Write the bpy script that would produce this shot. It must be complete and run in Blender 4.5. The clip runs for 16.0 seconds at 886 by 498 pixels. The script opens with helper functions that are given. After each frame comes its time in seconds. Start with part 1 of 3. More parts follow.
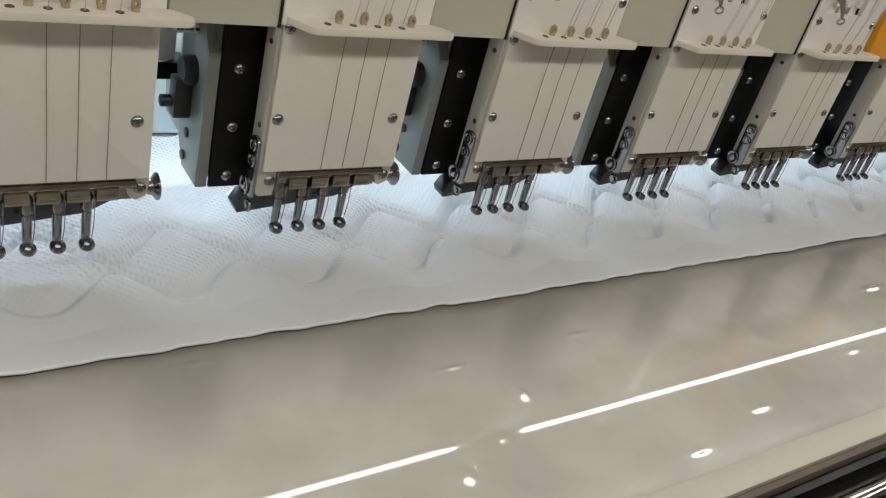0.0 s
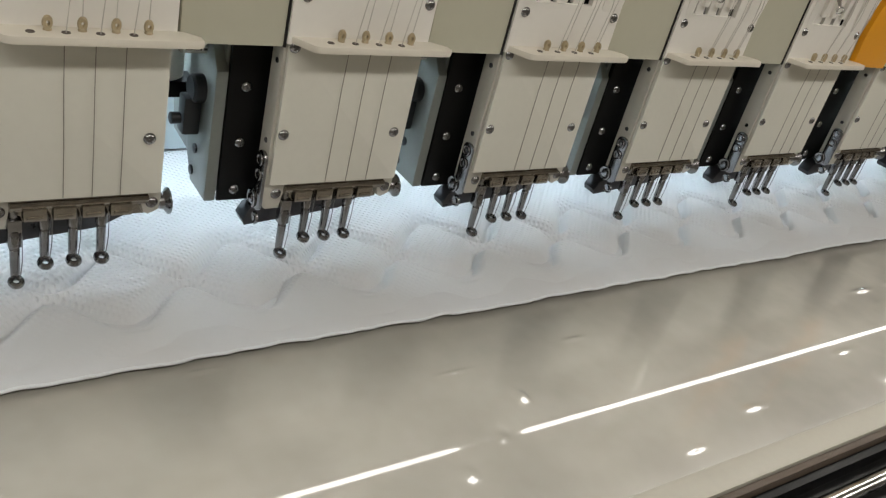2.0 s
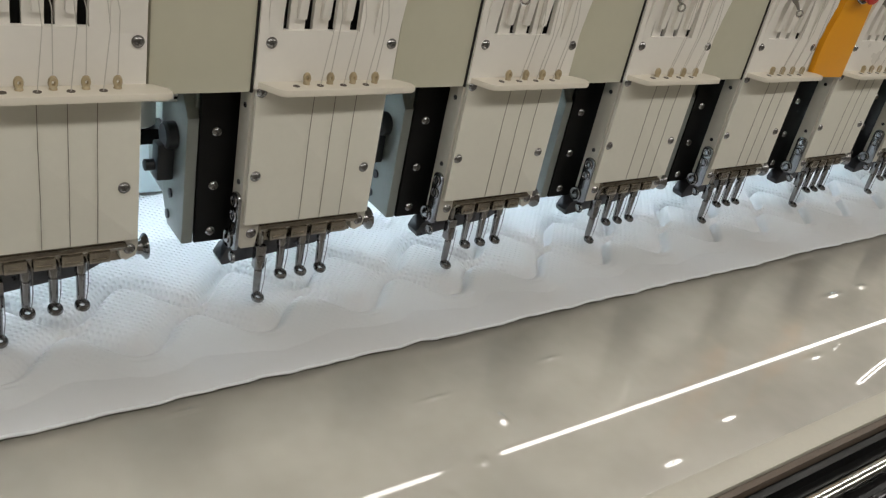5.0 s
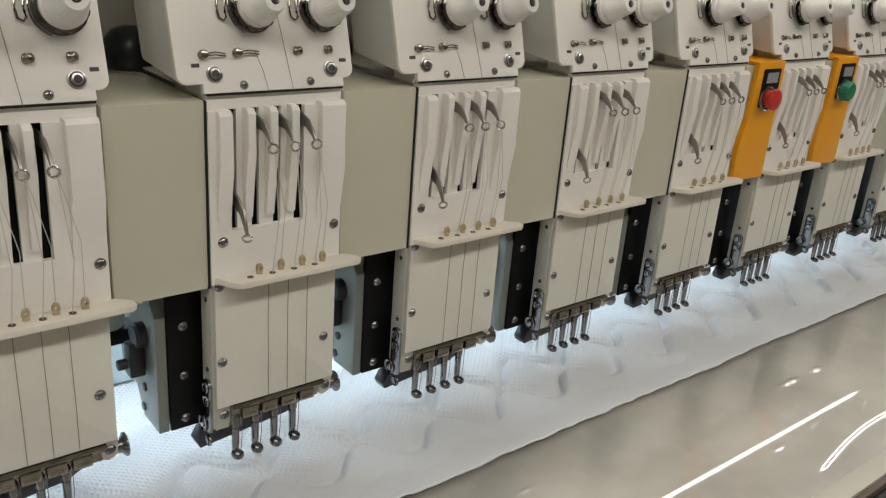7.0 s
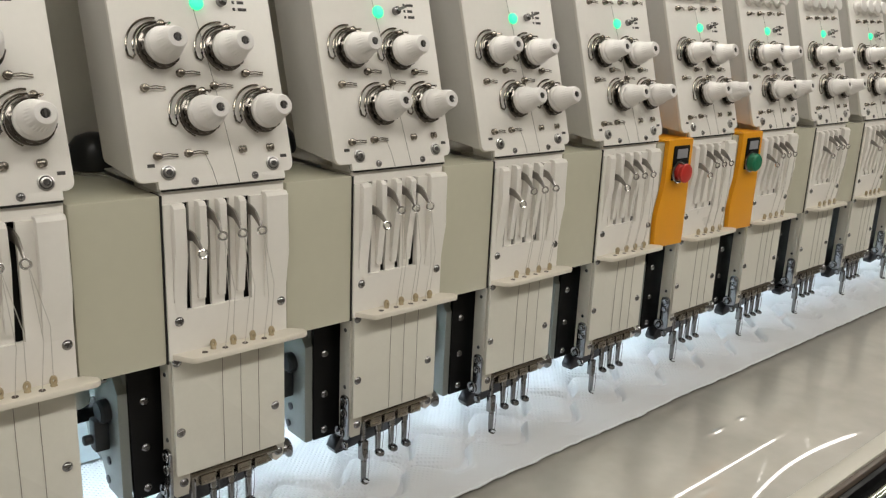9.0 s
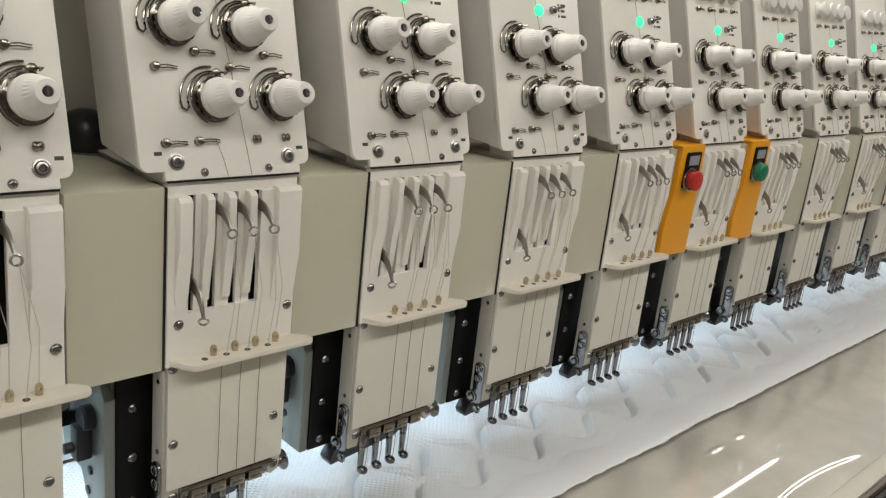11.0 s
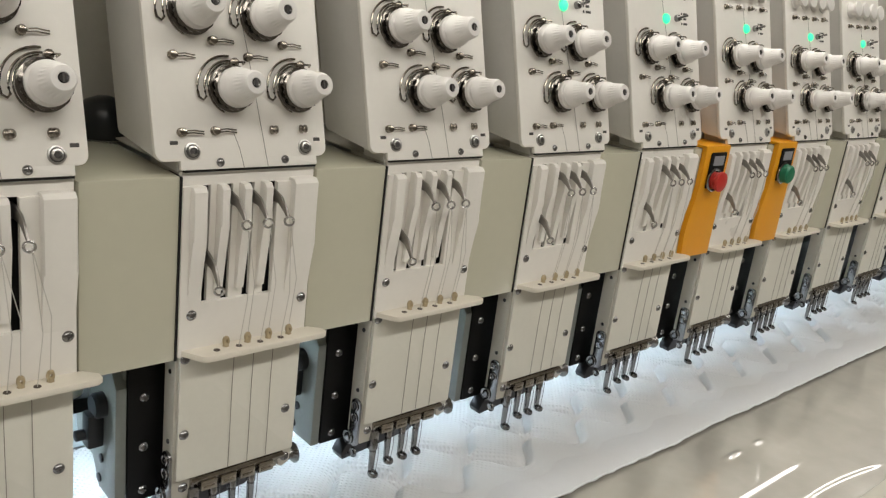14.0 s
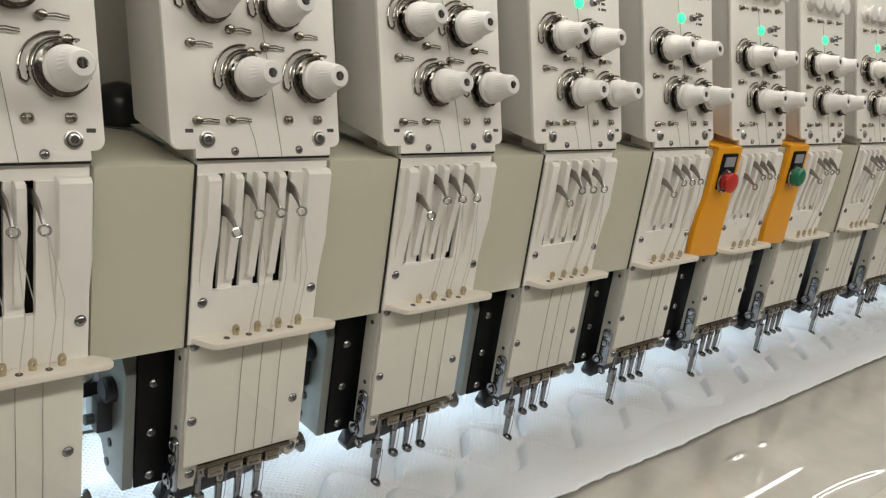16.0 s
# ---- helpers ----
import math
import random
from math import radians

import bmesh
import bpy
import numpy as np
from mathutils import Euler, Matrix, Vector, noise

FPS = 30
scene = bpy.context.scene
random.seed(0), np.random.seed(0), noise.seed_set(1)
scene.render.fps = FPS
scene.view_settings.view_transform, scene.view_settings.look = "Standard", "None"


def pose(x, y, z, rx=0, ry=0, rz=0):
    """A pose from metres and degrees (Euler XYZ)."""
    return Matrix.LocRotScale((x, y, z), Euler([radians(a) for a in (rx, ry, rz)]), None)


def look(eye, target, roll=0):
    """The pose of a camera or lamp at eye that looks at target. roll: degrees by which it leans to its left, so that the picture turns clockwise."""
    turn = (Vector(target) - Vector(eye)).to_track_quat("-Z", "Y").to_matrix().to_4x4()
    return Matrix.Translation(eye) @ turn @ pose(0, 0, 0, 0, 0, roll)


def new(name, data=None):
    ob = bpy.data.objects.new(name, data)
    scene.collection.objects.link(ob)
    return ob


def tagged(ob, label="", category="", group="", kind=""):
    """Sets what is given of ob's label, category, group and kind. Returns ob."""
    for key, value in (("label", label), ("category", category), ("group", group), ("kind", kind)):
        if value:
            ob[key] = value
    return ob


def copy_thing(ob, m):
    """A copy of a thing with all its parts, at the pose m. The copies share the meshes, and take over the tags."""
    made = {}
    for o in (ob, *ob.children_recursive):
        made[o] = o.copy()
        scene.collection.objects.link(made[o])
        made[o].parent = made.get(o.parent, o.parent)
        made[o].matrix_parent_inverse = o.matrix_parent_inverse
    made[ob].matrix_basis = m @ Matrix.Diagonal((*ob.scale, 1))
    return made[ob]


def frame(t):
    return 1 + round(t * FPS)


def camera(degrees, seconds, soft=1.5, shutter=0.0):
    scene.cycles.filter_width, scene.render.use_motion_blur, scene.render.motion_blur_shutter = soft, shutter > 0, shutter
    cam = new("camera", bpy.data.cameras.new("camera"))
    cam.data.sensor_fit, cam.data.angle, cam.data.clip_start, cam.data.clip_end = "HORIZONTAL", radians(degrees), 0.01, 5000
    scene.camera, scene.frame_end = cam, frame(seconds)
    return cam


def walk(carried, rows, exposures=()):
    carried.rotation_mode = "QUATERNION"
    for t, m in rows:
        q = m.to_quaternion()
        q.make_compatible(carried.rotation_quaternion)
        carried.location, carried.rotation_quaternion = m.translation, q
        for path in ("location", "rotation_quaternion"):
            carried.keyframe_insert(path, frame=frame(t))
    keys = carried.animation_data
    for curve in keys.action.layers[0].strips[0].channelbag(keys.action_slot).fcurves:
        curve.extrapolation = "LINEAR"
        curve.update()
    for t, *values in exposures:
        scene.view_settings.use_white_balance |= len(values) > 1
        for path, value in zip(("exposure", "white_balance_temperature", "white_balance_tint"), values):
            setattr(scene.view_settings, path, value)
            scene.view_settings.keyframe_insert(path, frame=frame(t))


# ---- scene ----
cam = camera(55.1, 16.0, soft=1.3)
PATH = [
    (0, (-0.212, -0.438, 1.218), (0.899, 0.889, 0.216), 16.1),
    (0.5, (-0.219, -0.447, 1.221), (0.894, 0.885, 0.227), 15.9),
    (1, (-0.221, -0.45, 1.227), (0.889, 0.879, 0.226), 15.9),
    (1.5, (-0.224, -0.453, 1.224), (0.892, 0.886, 0.243), 15.4),
    (2, (-0.225, -0.451, 1.226), (0.893, 0.887, 0.247), 15.3),
    (2.5, (-0.222, -0.457, 1.229), (0.891, 0.893, 0.26), 14.8),
    (3, (-0.219, -0.46, 1.232), (0.907, 0.888, 0.276), 13.6),
    (3.5, (-0.221, -0.463, 1.237), (0.915, 0.88, 0.285), 13.2),
    (6, (-0.223, -0.466, 1.25), (0.928, 0.91, 0.368), 10.3),
    (6.5, (-0.22, -0.475, 1.276), (0.951, 0.939, 0.481), 6.3),
    (7, (-0.225, -0.495, 1.294), (0.983, 0.936, 0.591), 4.5),
    (7.5, (-0.246, -0.517, 1.304), (1.012, 0.907, 0.681), 3.9),
    (8, (-0.258, -0.541, 1.307), (1.013, 0.903, 0.757), 3.2),
    (8.5, (-0.255, -0.563, 1.304), (1.039, 0.87, 0.784), 2.5),
    (8.7, (-0.249, -0.567, 1.307), (1.041, 0.872, 0.791), 2.3),
    (10.8, (-0.253, -0.496, 1.317), (1.12, 0.847, 0.759), 6.1),
    (11, (-0.253, -0.49, 1.316), (1.115, 0.857, 0.756), 6.4),
    (11.5, (-0.246, -0.477, 1.316), (1.114, 0.876, 0.751), 6.4),
    (12, (-0.236, -0.481, 1.315), (1.107, 0.891, 0.754), 6.1),
    (12.5, (-0.236, -0.487, 1.313), (1.099, 0.896, 0.76), 5.9),
    (13, (-0.238, -0.489, 1.312), (1.096, 0.891, 0.749), 6.2),
    (13.5, (-0.243, -0.49, 1.313), (1.095, 0.883, 0.742), 7.2),
    (14, (-0.245, -0.488, 1.315), (1.084, 0.891, 0.738), 7.3),
    (14.5, (-0.244, -0.488, 1.315), (1.08, 0.894, 0.736), 7.2),
    (15, (-0.247, -0.487, 1.314), (1.081, 0.889, 0.729), 7.9),
    (15.5, (-0.251, -0.488, 1.314), (1.074, 0.89, 0.727), 8.3),
    (16, (-0.249, -0.487, 1.314), (1.069, 0.897, 0.725), 8.6),
]
walk(cam, [(t, look(eye, target, roll)) for t, eye, target, roll in PATH], exposures=[(0, -0.25), (3.5, -0.25), (6, -0.29), (7, -0.19), (8.5, -0.01), (11, -0.06), (12.5, 0.0), (16, -0.02)])

# ---- light ----
world = bpy.data.worlds.new("hall_air")
scene.world = world
world.use_nodes = True
world.node_tree.nodes["Background"].inputs[0].default_value = (1.0, 0.96, 0.90, 1)
world.node_tree.nodes["Background"].inputs[1].default_value = 0.05


def area_lamp(name, m, sx, sy, watts, colour):
    data = bpy.data.lights.new(name, "AREA")
    data.shape, data.size, data.size_y, data.energy, data.color = "RECTANGLE", sx, sy, watts, colour
    ob = new(name, data)
    ob.matrix_world = m
    return ob


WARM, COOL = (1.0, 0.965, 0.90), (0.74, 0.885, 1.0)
CEIL = 3.6
LAMP_ROWS = [(-2.1, 165), (0.6, 130)]
LAMP_XS = [-3.0, -1.2, 0.6, 2.4, 4.2, 6.0]
for ly, watts in LAMP_ROWS:
    area_lamp("tube_row_light", pose(0.7, ly, CEIL - 0.16), 10.6, 0.42, watts, WARM)

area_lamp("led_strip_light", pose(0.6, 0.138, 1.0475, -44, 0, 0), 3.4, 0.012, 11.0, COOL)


# ---- materials ----
def node(nt, kind, **inputs):
    n = nt.nodes.new(kind)
    for key, value in inputs.items():
        n.inputs[key.replace("_", " ")].default_value = value
    return n


def material(name, colour, rough=0.5, metal=0.0, vary=0.06, scale=12.0, bump=0.0, bump_scale=300.0, coat=0.0, emit=None, strength=0.0):
    """A surface with stains at a large scale, grain at a small one and a fine relief."""
    m = bpy.data.materials.new(name)
    m.use_nodes = True
    nt = m.node_tree
    b = nt.nodes["Principled BSDF"]
    b.inputs["Roughness"].default_value = rough
    b.inputs["Metallic"].default_value = metal
    b.inputs["Coat Weight"].default_value = coat
    b.inputs["Coat Roughness"].default_value = 0.08
    if emit:
        b.inputs["Emission Color"].default_value = (*emit, 1)
        b.inputs["Emission Strength"].default_value = strength
    co = nt.nodes.new("ShaderNodeTexCoord")
    info = nt.nodes.new("ShaderNodeObjectInfo")
    off = nt.nodes.new("ShaderNodeVectorMath")
    off.operation = "ADD"
    nt.links.new(co.outputs["Object"], off.inputs[0])
    nt.links.new(info.outputs["Random"], off.inputs[1])
    big = node(nt, "ShaderNodeTexNoise", Scale=scale, Detail=4.0, Roughness=0.6)
    fine = node(nt, "ShaderNodeTexNoise", Scale=scale * 18, Detail=3.0)
    for n in (big, fine):
        nt.links.new(off.outputs[0], n.inputs["Vector"])
    add = nt.nodes.new("ShaderNodeMath")
    add.operation = "MULTIPLY_ADD"
    nt.links.new(fine.outputs["Fac"], add.inputs[0])
    add.inputs[1].default_value = 0.35
    nt.links.new(big.outputs["Fac"], add.inputs[2])
    ramp = nt.nodes.new("ShaderNodeMapRange")
    ramp.inputs["From Min"].default_value, ramp.inputs["From Max"].default_value = 0.35, 1.0
    ramp.inputs["To Min"].default_value, ramp.inputs["To Max"].default_value = 1 - vary, 1 + vary
    nt.links.new(add.outputs[0], ramp.inputs["Value"])
    mul = nt.nodes.new("ShaderNodeVectorMath")
    mul.operation = "SCALE"
    mul.inputs[0].default_value = colour
    nt.links.new(ramp.outputs[0], mul.inputs["Scale"])
    nt.links.new(mul.outputs[0], b.inputs["Base Color"])
    rr = nt.nodes.new("ShaderNodeMapRange")
    rr.inputs["From Min"].default_value, rr.inputs["From Max"].default_value = 0.3, 0.7
    rr.inputs["To Min"].default_value, rr.inputs["To Max"].default_value = max(0.02, rough * 0.8), min(1, rough * 1.25)
    nt.links.new(big.outputs["Fac"], rr.inputs["Value"])
    nt.links.new(rr.outputs[0], b.inputs["Roughness"])
    if bump:
        grain = node(nt, "ShaderNodeTexNoise", Scale=bump_scale, Detail=2.0)
        nt.links.new(off.outputs[0], grain.inputs["Vector"])
        bp = node(nt, "ShaderNodeBump", Strength=bump, Distance=0.0005)
        nt.links.new(grain.outputs["Fac"], bp.inputs["Height"])
        nt.links.new(bp.outputs[0], b.inputs["Normal"])
    return m


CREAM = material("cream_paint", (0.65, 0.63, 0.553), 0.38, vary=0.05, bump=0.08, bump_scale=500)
# Darker, rougher copy of the cream, for sides and frame parts.
CREAM_SIDE = material("cream_darker", (0.48, 0.455, 0.395), 0.45, vary=0.08, bump=0.15, bump_scale=400)
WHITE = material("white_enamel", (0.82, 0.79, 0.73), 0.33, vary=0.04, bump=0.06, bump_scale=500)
# Darker, rougher copy of the white, for housings behind the face plates.
WHITE_SIDE = material("white_darker", (0.66, 0.64, 0.60), 0.45, vary=0.06, bump=0.15, bump_scale=400)
BEIGE = material("beige_gloss_paint", (0.535, 0.517, 0.405), 0.14, vary=0.05, scale=6, coat=0.4)
SHELF = material("ivory_plastic", (0.74, 0.69, 0.59), 0.4, vary=0.04)
KNOB = material("knob_plastic", (0.76, 0.735, 0.70), 0.42, vary=0.04)
CHROME = material("polished_steel", (0.62, 0.61, 0.60), 0.16, 1.0, vary=0.12, scale=60)
LEVER = material("satin_steel", (0.34, 0.32, 0.295), 0.42, 1.0, vary=0.12, scale=60)
BRIGHT = material("bright_zinc", (0.50, 0.49, 0.47), 0.32, 1.0, vary=0.2, scale=80)
STEEL = material("worn_steel", (0.27, 0.265, 0.265), 0.2, 1.0, vary=0.25, scale=80)
BRONZE = material("dark_plated_steel", (0.30, 0.27, 0.23), 0.22, 1.0, vary=0.3, scale=90)
DARK_STEEL = material("dark_steel", (0.07, 0.07, 0.075), 0.28, 1.0, vary=0.3, scale=70)
BLOCK_STEEL = material("grey_ground_steel", (0.085, 0.085, 0.09), 0.32, 1.0, vary=0.3, scale=70)
DISC_STEEL = material("blackened_steel", (0.16, 0.145, 0.13), 0.2, 1.0, vary=0.35, scale=120)
BLACK = material("black_anodised", (0.004, 0.004, 0.004), 0.45, vary=0.25, scale=25, bump=0.1)
BLACK.node_tree.nodes["Principled BSDF"].inputs["Specular IOR Level"].default_value = 0.2
# Flat black that stands in for the shade of hollows and gaps.
HOLLOW = material("shade_black", (0.012, 0.011, 0.010), 0.8)
RUBBER = material("black_plastic", (0.012, 0.014, 0.016), 0.35, vary=0.2)
TEAL = material("grey_green_cast_metal", (0.20, 0.215, 0.20), 0.35, 0.15, vary=0.1, scale=20, bump=0.15)
BRASS = material("ceramic_eyelet", (0.42, 0.34, 0.21), 0.3, vary=0.15, scale=80)
THREAD = material("grey_thread", (0.20, 0.18, 0.15), 0.8)
THREAD_PALE = material("pale_thread", (0.60, 0.57, 0.52), 0.7)
ORANGE = material("orange_paint", (0.80, 0.345, 0.010), 0.35, vary=0.06, scale=20)
RED = material("red_button_plastic", (0.50, 0.03, 0.022), 0.35, vary=0.05)
GREEN = material("green_button_plastic", (0.006, 0.16, 0.075), 0.35, vary=0.05)
LED = material("green_led", (0.1, 0.8, 0.4), 0.3, emit=(0.02, 0.95, 0.34), strength=1.3)
INK = material("dark_print", (0.06, 0.055, 0.05), 0.6)
LABEL = material("grey_label", (0.28, 0.29, 0.31), 0.4)
PALE = material("pale_label", (0.62, 0.62, 0.60), 0.4)
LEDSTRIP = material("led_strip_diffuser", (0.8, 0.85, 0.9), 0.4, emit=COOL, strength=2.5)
LENS = material("arm_lamp_lens", (0.8, 0.85, 0.9), 0.4, emit=COOL, strength=3.0)
TUBE = material("tube_glow", (0.9, 0.9, 0.85), 0.4, emit=WARM, strength=6.0)
PLASTER = material("hall_plaster", (0.40, 0.375, 0.34), 0.8, vary=0.08, scale=1.2)
CEILING = material("hall_ceiling", (0.40, 0.37, 0.33), 0.8, vary=0.1, scale=0.8)
CONCRETE = material("grey_concrete", (0.30, 0.28, 0.25), 0.5, vary=0.15, scale=2.0)
BACKPANEL = material("pale_backing_sheet", (0.50, 0.58, 0.59), 0.5, vary=0.06, scale=4)
TABLE = material("cream_gloss_sheet", (0.392, 0.371, 0.328), 0.25, vary=0.26, scale=7, coat=1.0)
TABLE.node_tree.nodes["Principled BSDF"].inputs["Coat Roughness"].default_value = 0.02
TABLE.node_tree.nodes["Principled BSDF"].inputs["Coat IOR"].default_value = 1.72
TABLE_BSDF = TABLE.node_tree.nodes["Principled BSDF"]
TABLE.node_tree.links.remove(TABLE_BSDF.inputs["Roughness"].links[0])
TABLE_BSDF.inputs["Roughness"].default_value = 0.2
TABLE_BSDF.inputs["IOR"].default_value = 1.6
for n in TABLE.node_tree.nodes:
    if n.type == "MATH":
        n.inputs[1].default_value = 0.04
TABLE_EDGE = material("matt_cream_edge", (0.36, 0.34, 0.285), 0.45, vary=0.08)
BROWN = material("brown_edge_band", (0.07, 0.05, 0.035), 0.5, vary=0.2)


def fabric_material():
    """White knitted mattress cloth: a diamond grid of dimples and fine yarn."""
    m = material("white_knit", (0.60, 0.605, 0.61), 0.85, vary=0.03, scale=6)
    nt = m.node_tree
    b = nt.nodes["Principled BSDF"]
    b.inputs["Sheen Weight"].default_value = 0.15
    co = nt.nodes.new("ShaderNodeTexCoord")
    turn = nt.nodes.new("ShaderNodeMapping")
    turn.inputs["Rotation"].default_value = (0, 0, radians(45))
    nt.links.new(co.outputs["Object"], turn.inputs["Vector"])
    dots = node(nt, "ShaderNodeTexVoronoi", Scale=245.0, Randomness=0.10)
    dots.voronoi_dimensions = "2D"
    nt.links.new(turn.outputs[0], dots.inputs["Vector"])
    soft = nt.nodes.new("ShaderNodeMapRange")
    soft.interpolation_type = "SMOOTHSTEP"
    soft.inputs["From Min"].default_value, soft.inputs["From Max"].default_value = 0.12, 0.45
    nt.links.new(dots.outputs["Distance"], soft.inputs["Value"])
    yarn = node(nt, "ShaderNodeTexNoise", Scale=1400.0, Detail=2.0)
    nt.links.new(co.outputs["Object"], yarn.inputs["Vector"])
    mix = nt.nodes.new("ShaderNodeMath")
    mix.operation = "MULTIPLY_ADD"
    nt.links.new(yarn.outputs["Fac"], mix.inputs[0])
    mix.inputs[1].default_value = 0.15
    nt.links.new(soft.outputs[0], mix.inputs[2])
    split = nt.nodes.new("ShaderNodeSeparateXYZ")
    nt.links.new(co.outputs["Object"], split.inputs[0])
    loft = nt.nodes.new("ShaderNodeMapRange")
    loft.interpolation_type = "SMOOTHSTEP"
    loft.inputs["From Min"].default_value, loft.inputs["From Max"].default_value = -0.035, 0.022
    loft.inputs["To Min"].default_value, loft.inputs["To Max"].default_value = 0.06, 0.8
    nt.links.new(split.outputs["Y"], loft.inputs["Value"])
    bp = node(nt, "ShaderNodeBump", Strength=0.9, Distance=0.0011)
    nt.links.new(loft.outputs[0], bp.inputs["Strength"])
    nt.links.new(mix.outputs[0], bp.inputs["Height"])
    nt.links.new(bp.outputs[0], b.inputs["Normal"])
    return m


FABRIC = fabric_material()
HEM = material("white_hem", (0.68, 0.69, 0.70), 0.8, vary=0.05, scale=40)
BORDER = material("plain_white_cloth", (0.60, 0.60, 0.605), 0.85, vary=0.03, scale=8, bump=0.15, bump_scale=900)


# ---- mesh tools ----
def box(bm, x0, x1, y0, y1, z0, z1, bevel=0.0):
    vs = [bm.verts.new((x, y, z)) for x in (x0, x1) for y in (y0, y1) for z in (z0, z1)]
    fs = [bm.faces.new([vs[i] for i in q]) for q in ((0, 1, 3, 2), (4, 6, 7, 5), (0, 4, 5, 1), (2, 3, 7, 6), (0, 2, 6, 4), (1, 5, 7, 3))]
    if bevel:
        es = {e for f in fs for e in f.edges}
        bmesh.ops.bevel(bm, geom=list(es), offset=bevel, segments=2, affect="EDGES", profile=0.6)
    return bm


def lathe(bm, m, rings, n=20, close=True):
    """A turned body: rings of (radius, height) along m's z axis."""
    loops = []
    for r, h in rings:
        loops.append([bm.verts.new(m @ Vector((r * math.cos(2 * math.pi * i / n), r * math.sin(2 * math.pi * i / n), h))) for i in range(n)])
    for a, b in zip(loops, loops[1:]):
        for i in range(n):
            bm.faces.new((a[i], a[(i + 1) % n], b[(i + 1) % n], b[i]))
    if close:
        bm.faces.new(loops[0][::-1])
        bm.faces.new(loops[-1])
    return bm


def tube(bm, points, r, n=8):
    """A round bar or thread along points."""
    pts = [Vector(p) for p in points]
    loops = []
    for i, p in enumerate(pts):
        d = (pts[min(i + 1, len(pts) - 1)] - pts[max(i - 1, 0)]).normalized()
        q = d.to_track_quat("Z", "Y").to_matrix()
        loops.append([bm.verts.new(p + q @ Vector((r * math.cos(2 * math.pi * k / n), r * math.sin(2 * math.pi * k / n), 0))) for k in range(n)])
    for a, b in zip(loops, loops[1:]):
        for i in range(n):
            bm.faces.new((a[i], a[(i + 1) % n], b[(i + 1) % n], b[i]))
    bm.faces.new(loops[0][::-1])
    bm.faces.new(loops[-1])
    return bm


def torus(bm, m, big, small, n=18, k=8):
    loops = []
    for i in range(n):
        a = 2 * math.pi * i / n
        loops.append([bm.verts.new(m @ Vector(((big + small * math.cos(2 * math.pi * j / k)) * math.cos(a), (big + small * math.cos(2 * math.pi * j / k)) * math.sin(a), small * math.sin(2 * math.pi * j / k)))) for j in range(k)])
    for i in range(n):
        a, b = loops[i], loops[(i + 1) % n]
        for j in range(k):
            bm.faces.new((a[j], a[(j + 1) % k], b[(j + 1) % k], b[j]))
    return bm


def slab(bm, outline, depth, m=None, bevel=0.0):
    """A plate: an outline in (a, b), thick along +c; m maps (a, b, c)."""
    m = m or Matrix()
    lo = [bm.verts.new(m @ Vector((a, b, 0))) for a, b in outline]
    hi = [bm.verts.new(m @ Vector((a, b, depth))) for a, b in outline]
    n = len(lo)
    fs = [bm.faces.new(lo[::-1]), bm.faces.new(hi)]
    fs += [bm.faces.new((lo[i], lo[(i + 1) % n], hi[(i + 1) % n], hi[i])) for i in range(n)]
    if bevel:
        bmesh.ops.bevel(bm, geom=list(fs[1].edges) + list(fs[0].edges), offset=bevel, segments=2, affect="EDGES", profile=0.6)
    return bm


def rounded(x0, x1, y0, y1, r, n=4):
    out = []
    for cx, cy, a0 in ((x1 - r, y1 - r, 0), (x0 + r, y1 - r, 90), (x0 + r, y0 + r, 180), (x1 - r, y0 + r, 270)):
        for i in range(n + 1):
            a = radians(a0 + 90 * i / n)
            out.append((cx + r * math.cos(a), cy + r * math.sin(a)))
    return out


def mesh_of(name, bm, mat, smooth=35):
    bmesh.ops.recalc_face_normals(bm, faces=bm.faces)
    me = bpy.data.meshes.new(name)
    bm.to_mesh(me)
    bm.free()
    me.materials.append(mat)
    if smooth:
        me.polygons.foreach_set("use_smooth", [True] * len(me.polygons))
        me.set_sharp_from_angle(angle=radians(smooth))
    return me


def part(name, bm, mat, parent=None, label="", smooth=35):
    ob = new(name, bm if isinstance(bm, bpy.types.Mesh) else mesh_of(name, bm, mat, smooth))
    ob.parent = parent
    if label:
        ob["label"] = label
    return ob


def B():
    return bmesh.new()


FRONT = Matrix(((1, 0, 0, 0), (0, 0, -1, 0), (0, 1, 0, 0), (0, 0, 0, 1)))    # (a, b, c) to x, z and towards -y
SIDE = Matrix(((0, 0, 1, 0), (1, 0, 0, 0), (0, 1, 0, 0), (0, 0, 0, 1)))      # (a, b, c) to y, z and +x


def screw_mesh(r=0.0033):
    """A domed screw with a dark cross recess."""
    bm = B()
    lathe(bm, FRONT, [(r * 1.12, 0), (r * 1.12, 0.0003), (r * 0.98, 0.0009), (r * 0.8, 0.0016), (r * 0.5, 0.0020), (r * 0.15, 0.0021)], 16)
    n = len(bm.faces)
    w, l = r * 0.13, r * 0.58
    for a, b in ((w, l), (l, w)):
        box(bm, -a, a, -0.00222, -0.0015, -b, b)
    bm.faces.ensure_lookup_table()
    for f in bm.faces[n:]:
        f.material_index = 1
    me = mesh_of("screw", bm, STEEL)
    me.materials.append(INK)
    return me


SCREW = screw_mesh()
SMALL_SCREW = screw_mesh(0.0026)
PITCH = 0.165

# ---- setting ----
def plain(name, bm, mat, label, category, kind="structure"):
    return tagged(part(name, bm, mat), label, category, kind=kind)


